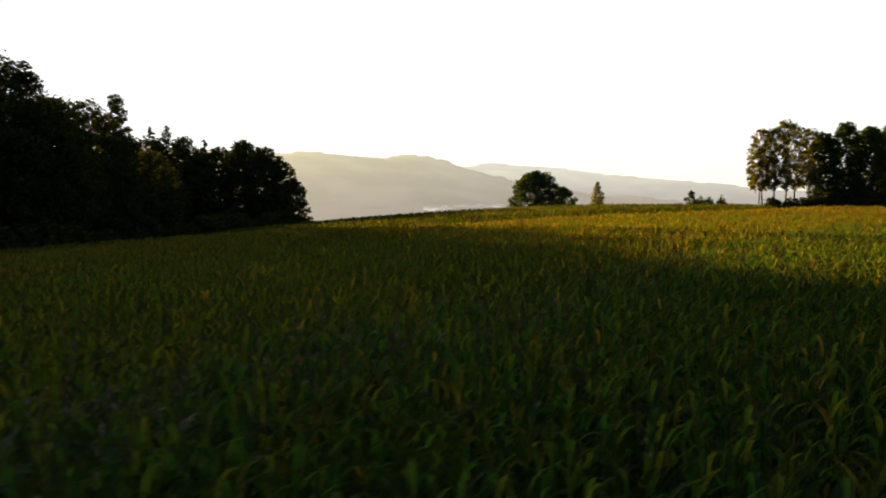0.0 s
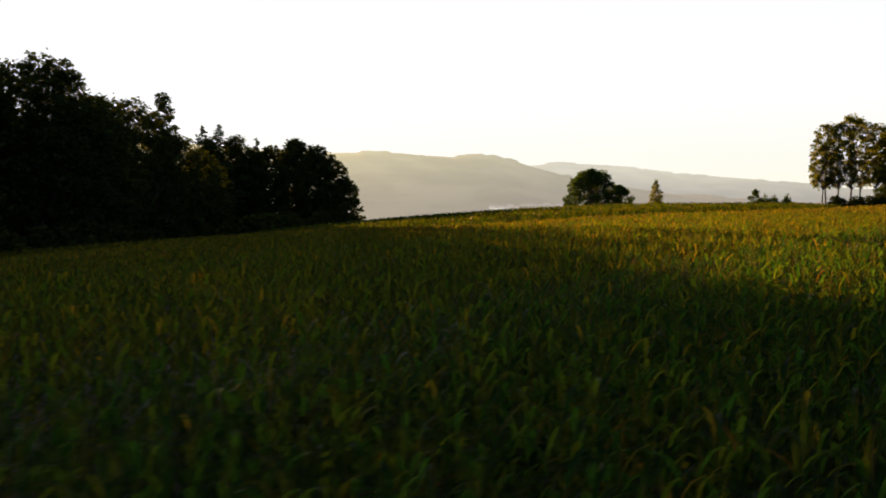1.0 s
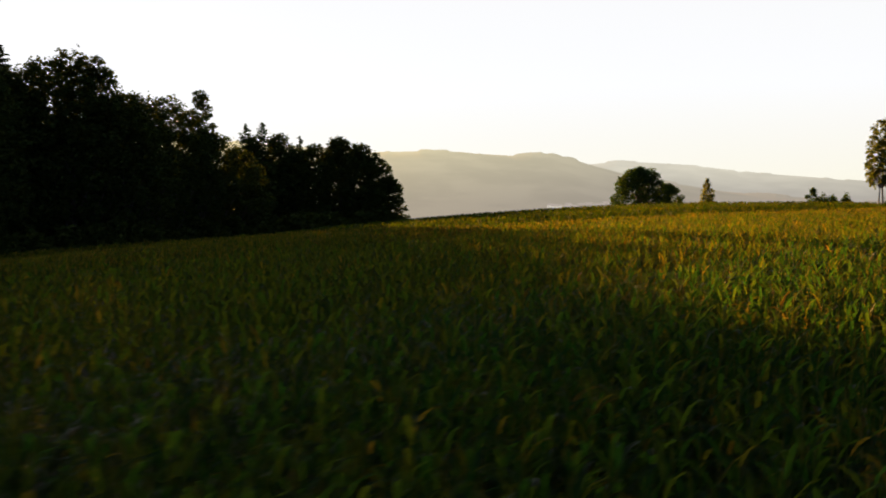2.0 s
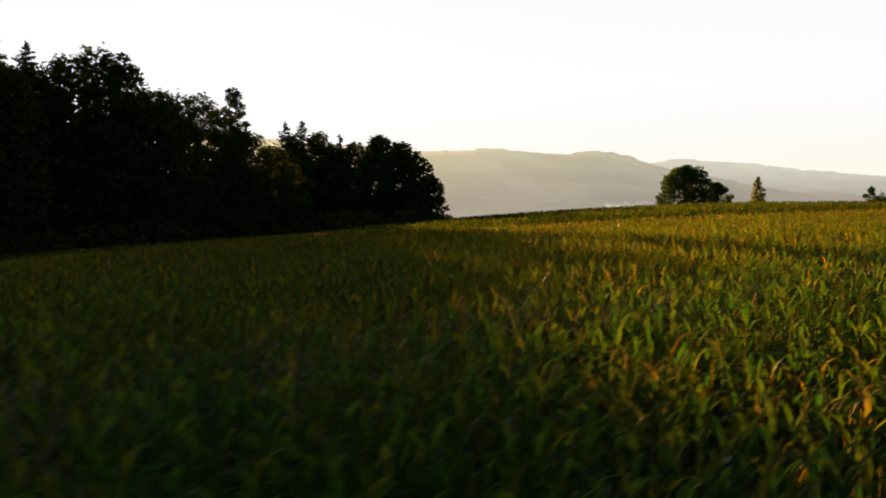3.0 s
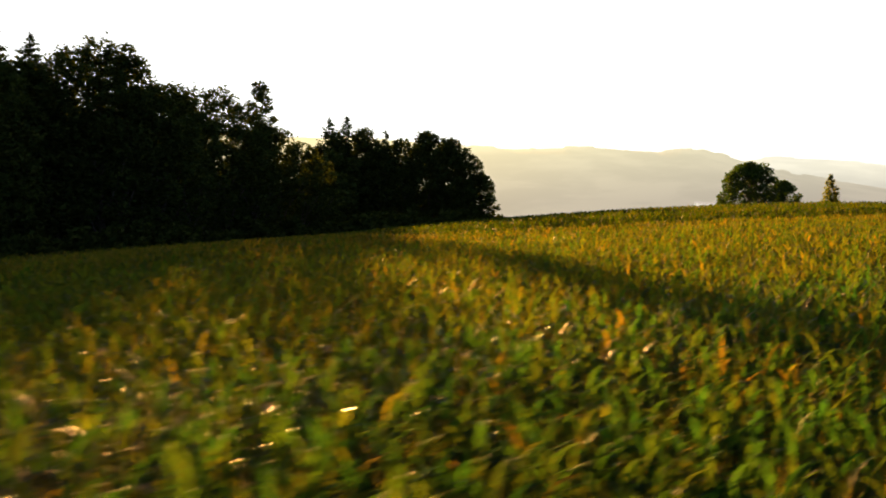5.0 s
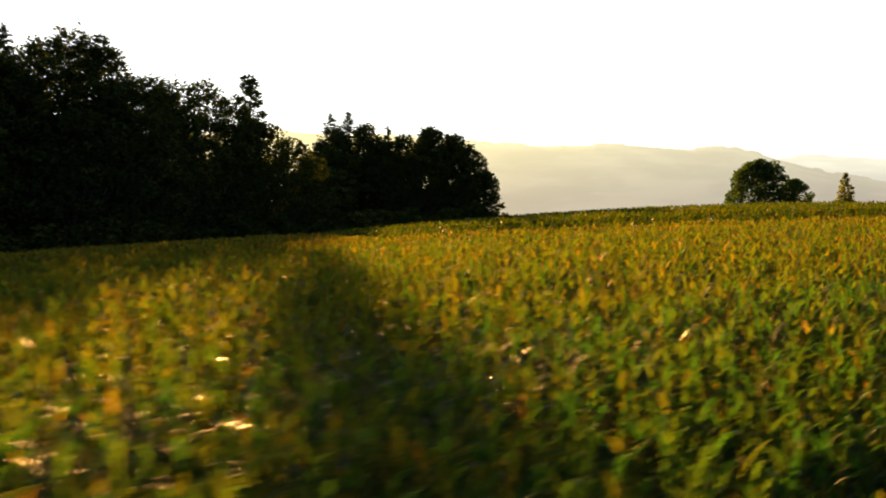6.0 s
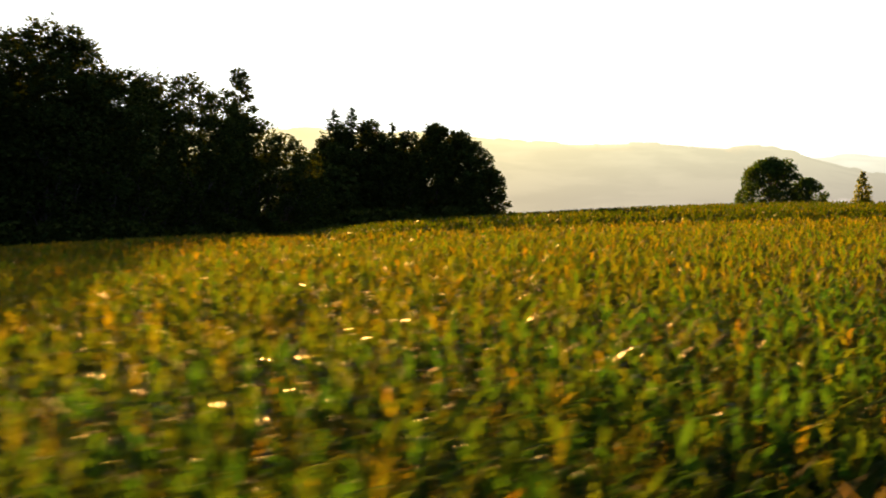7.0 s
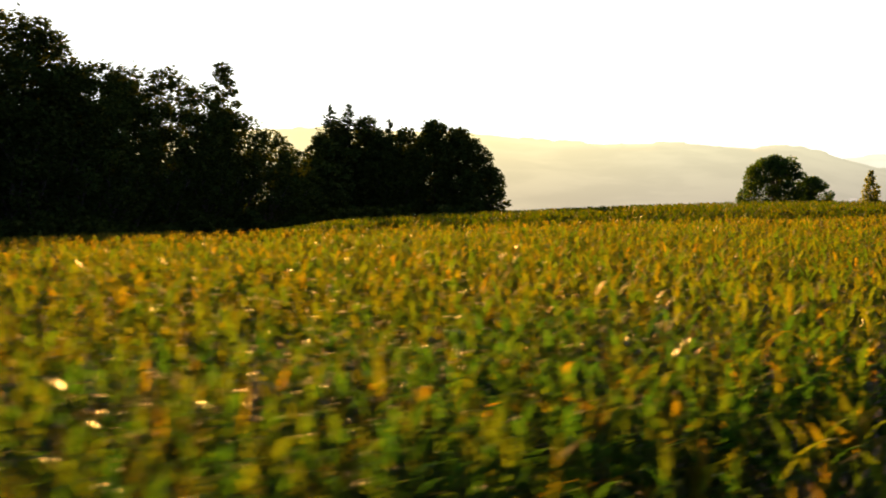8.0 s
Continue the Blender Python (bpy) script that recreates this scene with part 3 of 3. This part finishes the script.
for i, (x, y, w) in enumerate([(64.5, 215.5, 3.2), (68.2, 215.0, 3.4), (71.5, 214.5, 4), (75.5, 215, 5), (78.5, 214.2, 4.4), (82, 213.5, 5.5), (86, 213, 6), (90, 213, 6)]):
    shrub(x, y, float(canopy(x, y)) + (1.3 if i < 2 else 2.0 if i < 3 else 3.0), w * 1.35, label="dark bush under the grove's trees", group="bushes under the grove", seed=230 + i)


# ---------------------------------------------------------------- maize
def maize_leaf(length, width, rise, end, n, across, g):
    """A folded, arching blade from the origin along +x."""
    s = np.linspace(0, 1, n + 1)
    ang = np.radians(rise + (end - rise) * s ** 1.5)
    st = length / n
    px = np.concatenate([[0], np.cumsum(np.cos(ang[:-1]) * st)])
    pz = np.concatenate([[0], np.cumsum(np.sin(ang[:-1]) * st)])
    w = width * 0.5 * np.clip(np.sin(np.pi * (0.16 + 0.84 * s)) ** 0.55, 0.03, 1)
    sway = g.uniform(-0.12, 0.12) * s ** 2 * length
    wave = 0.25 * w * np.sin(s * 9 + g.uniform(0, 6))
    nx, nz = -np.sin(ang), np.cos(ang)
    if across == 2:
        cols = [(-1, 0.25), (0, -0.18), (1, 0.25)]
    else:
        cols = [(-1, 0.0), (1, 0.0)]
    v = np.stack([np.stack([px + nx * w * b, sway + w * a + 0 * px, pz + nz * w * b + wave * a * 0.6], 1) for a, b in cols], 1)
    k = len(cols)
    i, j = np.meshgrid(np.arange(n), np.arange(k - 1), indexing="ij")
    f = np.stack([i * k + j, i * k + j + 1, (i + 1) * k + j + 1, (i + 1) * k + j], -1).reshape(-1, 4)
    return v.reshape(-1, 3), f


def turned(v, a, at):
    c, s = math.cos(a), math.sin(a)
    return np.stack([v[:, 0] * c - v[:, 1] * s + at[0], v[:, 0] * s + v[:, 1] * c + at[1], v[:, 2] + at[2]], 1)


def plant_pieces(g, leaves, n, across, wide=1.0, tassel=True, low=0.75, full=False):
    """Stalk, blades and tassel of one maize plant, about 2.1 m high, as (kind, verts, faces)."""
    out = []
    top = g.uniform(1.75, 1.95)
    a0 = g.uniform(0, 6.28)
    for i in range(leaves):
        s = i / (leaves - 1)
        z = low + (top - low) * s
        v, f = maize_leaf(g.uniform(0.62, 0.9) * (1 - 0.35 * s ** 2), wide * g.uniform(0.075, 0.112) * (1 - 0.25 * s),
                          g.uniform(42, 66) + 16 * s, g.uniform(-80, -25) + 50 * s * g.uniform(0, 1.2), n, across, g)
        out.append(("leaf", turned(v, a0 + math.pi * i + g.normal() * 0.45, (0, 0, z)), f))
    if tassel:
        v, f = tube([(0, 0, 0), (0.01, 0, top * 0.5), (0.0, 0.01, top + 0.1)], [0.014, 0.012, 0.007], 3)
        out.append(("stalk", v, f))
        for k in range(4 if full else 0):
            a, t = g.uniform(0, 6.28), g.uniform(0.15, 0.55)
            L = g.uniform(0.16, 0.26)
            e = np.array([math.cos(a) * math.sin(t), math.sin(a) * math.sin(t), math.cos(t)]) * L
            v, f = tube([(0, 0, top + 0.05), e * 0.6 + (0, 0, top + 0.06), e + (0, 0, top + 0.04)], [0.006, 0.009, 0.004], 3)
            out.append(("tassel", v, f))
    return out


def with_plumes(pieces, g, count, width, n, base=1.75):
    """Dry ochre plumes on top of a plant."""
    for k in range(count):
        v, f = maize_leaf(g.uniform(0.28, 0.42), width, g.uniform(68, 88), g.uniform(40, 85), n, 1, g)
        pieces.append(("tassel", turned(v, g.uniform(0, 6.28), (0, 0, base + g.uniform(0, 0.15))), f))
    return pieces


def joined(pieces, leaf=0):
    v, f, m, n = [], [], [], 0
    for kind, a, b in pieces:
        v.append(a)
        f.append(b + n)
        m.append(np.full(len(b), {"leaf": leaf, "stalk": 1, "tassel": 2}[kind]))
        n += len(a)
    return np.concatenate(v), np.concatenate(f), np.concatenate(m)


def plant_many(soup, kinds, X, Y, Z, g, scale=(0.88, 1.12)):
    which = g.integers(0, len(kinds), len(X))
    for k, (v, f, m) in enumerate(kinds):
        sel = np.where(which == k)[0]
        if not len(sel):
            continue
        a = g.uniform(0, 2 * np.pi, len(sel))
        s = g.uniform(scale[0], scale[1], len(sel))
        c, q = np.cos(a)[:, None], np.sin(a)[:, None]
        P = np.stack([(v[None, :, 0] * c - v[None, :, 1] * q) * s[:, None] + X[sel, None],
                      (v[None, :, 0] * q + v[None, :, 1] * c) * s[:, None] + Y[sel, None],
                      v[None, :, 2] * s[:, None] + Z[sel, None]], -1)
        F = (f[None] + (np.arange(len(sel)) * len(v))[:, None, None]).reshape(-1, 4)
        soup.v.append(P.reshape(-1, 3))
        soup.f.append(F + soup.n)
        soup.m.append(np.tile(m, len(sel)))
        soup.n += len(sel) * len(v)


FLY = np.array([0.479, 0.878])      # the flight line over the field
LEFT = np.array([-0.878, 0.479])


def edge_x(y):
    """The field's side along the forest."""
    return np.interp(y, [100, 140, 190, 240, 335], [-92, -78, -64, -60, -34])


def grid(s0, s1, l0, l1, ds, dl, g, jitter):
    s, l = np.meshgrid(np.arange(s0, s1, ds), np.arange(l0, l1, dl))
    s = s.ravel() + g.normal(size=s.size) * jitter * 1.2
    l = l.ravel() + g.normal(size=l.size) * jitter
    return s, l, s * FLY[0] + l * LEFT[0], s * FLY[1] + l * LEFT[1]


ROW_L = (5.25, 6.75)                # two rows of single plants
g = np.random.default_rng(11)
near = [joined(with_plumes(plant_pieces(g, 8, 4, 2, low=0.6), g, 3, 0.013, 1)) for _ in range(14)]
next_rows = [joined(with_plumes(plant_pieces(g, 8, 4, 1, low=0.6), g, 3, 0.013, 1)) for _ in range(12)]
green = [joined(plant_pieces(g, 4, 3, 1, 1.9, False, 1.1)) for _ in range(10)]
mid = [joined(with_plumes(plant_pieces(g, 6, 3, 1, 1.15, False, 0.95), g, 3, 0.026, 1, 1.78), 3) for _ in range(12)]
far = [joined(with_plumes(plant_pieces(g, 4, 3, 1, 1.9, False, 1.1), g, 6, 0.085, 1, 1.84), 3) for _ in range(10)]
tuft = [joined(with_plumes(plant_pieces(g, 4, 2, 1, 3.2, False, 1.15), g, 6, 0.17, 1, 1.86), 3) for _ in range(8)]
crop = Soup()


def inside(s, l, x, y):
    seen = (l > np.maximum(0.4, 0.085 * (s - 8))) & (s > 0.72 * l - 6)
    return seen & (x > edge_x(y) + 2) & (y < border_y(x) - 1.5) & (y < 212)


s, l, x, y = grid(3, 90, 0.75, 14.2, 0.23, 0.75, g, 0.07)
ok = inside(s, l, x, y)
for kinds, sel in ((near, ok & (l < 9.3)), (next_rows, ok & (l >= 9.3))):
    plant_many(crop, kinds, x[sel], y[sel], ground_z(x[sel], y[sel]), g)
s, l, x, y = grid(0, 132, 0.75, 42, 0.38, 0.75, g, 0.1)
ok = inside(s, l, x, y) & ((l > 14.2) | (s > 90))
plant_many(crop, mid, x[ok], y[ok], ground_z(x[ok], y[ok]), g)
s, l, x, y = grid(0, 240, 0.75, 100, 0.62, 0.95, g, 0.2)
ok = inside(s, l, x, y) & ((l > 42) | (s > 132))
plant_many(crop, far, x[ok], y[ok], ground_z(x[ok], y[ok]), g)
s, l, x, y = grid(0, 240, 100, 220, 0.9, 1.2, g, 0.3)
ok = inside(s, l, x, y)
plant_many(crop, tuft, x[ok], y[ok], ground_z(x[ok], y[ok]), g, (0.9, 1.1))
# the same crop goes on round the flight line
around = [joined(with_plumes(plant_pieces(g, 5, 2, 1, 2.6, False, 1.0), g, 3, 0.1, 1), 3) for _ in range(8)]
s, l, x, y = grid(-14, 105, -16, 26, 0.9, 0.95, g, 0.3)
ok = ~inside(s, l, x, y) & (y < border_y(x) - 1.5) & (x > edge_x(y) + 2)
plant_many(crop, around, x[ok], y[ok], ground_z(x[ok], y[ok]), g, (0.8, 1.0))
s, l, x, y = grid(-45, 140, -55, 60, 2.2, 1.9, g, 0.7)
ok = ~((s > -14) & (s < 105) & (l > -16) & (l < 26)) & ~inside(s, l, x, y) & (y < border_y(x) - 1.5) & (y < 212) & (x > edge_x(y) + 2)
plant_many(crop, tuft, x[ok], y[ok], ground_z(x[ok], y[ok]), g, (0.8, 1.0))
ob = new("maize_crop", crop.mesh("maize_crop", [M_MAIZE, M_STALK, M_TASSEL, M_MAIZE_FAR], smooth=True))
tagged(ob, "ripening maize crop with green and yellowing leaves", "crop", kind="stuff")

# the greener crop beyond the track, a little taller
crop2 = Soup()
X, Y = np.meshgrid(np.arange(-46, 75, 0.55), np.arange(128, 250, 0.55))
X, Y = X.ravel() + g.normal(size=X.size) * 0.2, Y.ravel() + g.normal(size=Y.size) * 0.2
ok = (Y > border_y(X) + 1.5) & (Y < 246) & (X > edge_x(Y) + 3) & (X < 62) & ((Y < border_y(X) + 5) | (g.random(X.size) < np.where(Y < border_y(X) + 22, 0.75, 0.25)))
plant_many(crop2, green, X[ok], Y[ok], ground_z(X[ok], Y[ok]), g, (1.17, 1.23))
ob = new("maize_crop", crop2.mesh("maize_crop_green", [M_MAIZE_GREEN, M_STALK, M_TASSEL], smooth=True))
tagged(ob, "green maize crop beyond the field track", "crop", kind="stuff")


# single plants in two rows beside the flight line
def single_plant(g):
    root = empty("maize_plant", (0, 0, 0))
    soups = {"stalk": Soup(), "tassel": Soup()}
    for kind, v, f in plant_pieces(g, 8, 5, 2, full=True):
        if kind == "leaf":
            child("leaf", mesh_from("leaf", v, f, [M_MAIZE_PLANT], smooth=True), root)
        else:
            soups[kind].add(v, f)
    stalk = child("stalk", soups["stalk"].mesh("stalk", [M_STALK]), root)
    child("tassel", soups["tassel"].mesh("tassel", [M_TASSEL]), stalk, "dry ochre tassel")
    return tagged(root, "tall maize plant with arching green and yellowing leaves", "maize plant", "maize plants of the field")


models = [single_plant(g) for _ in range(8)]
used = 0
for row in ROW_L:
    for k in range(135):
        s, l = 6.5 + k * 0.58 + g.normal() * 0.08, row + g.normal() * 0.06
        x, y = s * FLY[0] + l * LEFT[0], s * FLY[1] + l * LEFT[1]
        m = Matrix.Translation((x, y, float(ground_z(x, y)))) @ Matrix.Rotation(g.uniform(0, 6.28), 4, "Z")
        if used < len(models):
            models[used].matrix_basis = m
        else:
            copy_thing(models[g.integers(0, len(models))], m)
        used += 1


# ---------------------------------------------------------------- hamlet in the hazy valley
# valley haze painted on as flat emission over each surface's own colour
def hazy(name, colour, glow):
    m, n, l, p = material(name)
    t = noise_tex(n, l, 0.4, 3)
    r = ramp(n, [(0.3, tuple(c * 0.8 for c in colour)), (0.7, colour)])
    l.new(t.outputs["Fac"], r.inputs["Fac"])
    l.new(r.outputs["Color"], p.inputs["Base Color"])
    p.inputs["Roughness"].default_value = 0.9
    e = n.new("ShaderNodeEmission")
    e.inputs["Color"].default_value = (*glow, 1)
    mx = n.new("ShaderNodeMixShader")
    mx.inputs[0].default_value = 0.85
    l.new(p.outputs[0], mx.inputs[1])
    l.new(e.outputs[0], mx.inputs[2])
    l.new(mx.outputs[0], n["Material Output"].inputs["Surface"])
    return m


# own colour, then the painted haze glow; none of these is a lamp
M_FARWALL = hazy("plaster_haze_glow", (0.7, 0.66, 0.56), (0.182, 0.170, 0.142))
M_FARROOF = hazy("tiles_haze_glow", (0.2, 0.1, 0.07), (0.124, 0.108, 0.094))
M_FARPANE = hazy("glass_haze_glow", (0.03, 0.03, 0.04), (0.10, 0.093, 0.084))


def box_mesh(name, w, d, h, mat, z0=0.0):
    v = np.array([(a * w / 2, b * d / 2, z0 + c * h) for c in (0, 1) for a, b in ((-1, -1), (1, -1), (1, 1), (-1, 1))])
    f = np.array([(0, 3, 2, 1), (4, 5, 6, 7), (0, 1, 5, 4), (1, 2, 6, 5), (2, 3, 7, 6), (3, 0, 4, 7)])
    return mesh_from(name, v, f, [mat])


def roof_mesh(w, d, h, z0):
    o = 0.5
    v = np.array([(-w / 2 - o, -d / 2 - o, z0), (w / 2 + o, -d / 2 - o, z0), (w / 2 + o, d / 2 + o, z0), (-w / 2 - o, d / 2 + o, z0),
                  (-w / 2 - o, 0, z0 + h), (w / 2 + o, 0, z0 + h), (-w / 2 - o, -d / 2 - o, z0 - 0.3), (w / 2 + o, -d / 2 - o, z0 - 0.3),
                  (w / 2 + o, d / 2 + o, z0 - 0.3), (-w / 2 - o, d / 2 + o, z0 - 0.3)])
    me = bpy.data.meshes.new("roof")
    me.from_pydata(v.tolist(), [], [[0, 1, 5, 4], [2, 3, 4, 5], [6, 9, 8, 7], [0, 6, 7, 1], [2, 8, 9, 3], [0, 4, 3], [0, 3, 9, 6], [1, 7, 8, 2], [1, 2, 5]])
    me.materials.append(M_FARROOF)
    return me


g = np.random.default_rng(77)
for i in range(16):
    az = radians(-0.9 + 0.26 * i + g.uniform(-0.1, 0.1))
    skyline = np.interp(math.degrees(az), [-1.9, -1.0, 0.2, 1.1, 2.5, 3.6], [1.68, 1.69, 1.40, 1.10, 0.69, 0.42])
    crest = math.tan(radians(skyline)) * 2600 + 52
    # up the slope to the height at which the hamlet lies
    level = g.uniform(20.0, 23.5)
    r = next(d for d in range(1500, 2600, 4) if crest * ((d - 1500) / 1100 * (d - 1500) / 1100 * (3 - 2 * (d - 1500) / 1100)) ** 0.8 > level)
    z = level - 52
    house = empty("house", (math.sin(az) * r, math.cos(az) * r, z - 1.0))
    house.rotation_euler = (0, 0, g.uniform(-0.5, 0.5))
    w, d, h = g.uniform(7, 11), g.uniform(6, 8), g.uniform(4, 5.5)
    child("wall", box_mesh("wall", w, d, h, M_FARWALL, -2.0), house)
    child("roof", roof_mesh(w, d, h * 0.6, h - 2.0), house)
    for k in range(3):
        child("window", box_mesh("window", 1.0, 0.1, 1.3, M_FARPANE), house, at=Matrix.Translation((w * (k - 1) * 0.3, -d / 2 - 0.03, h * 0.4 - 1.2)))
    tagged(house, "small pale house with a tiled roof in the hazy valley", "house", "houses of the hamlet")
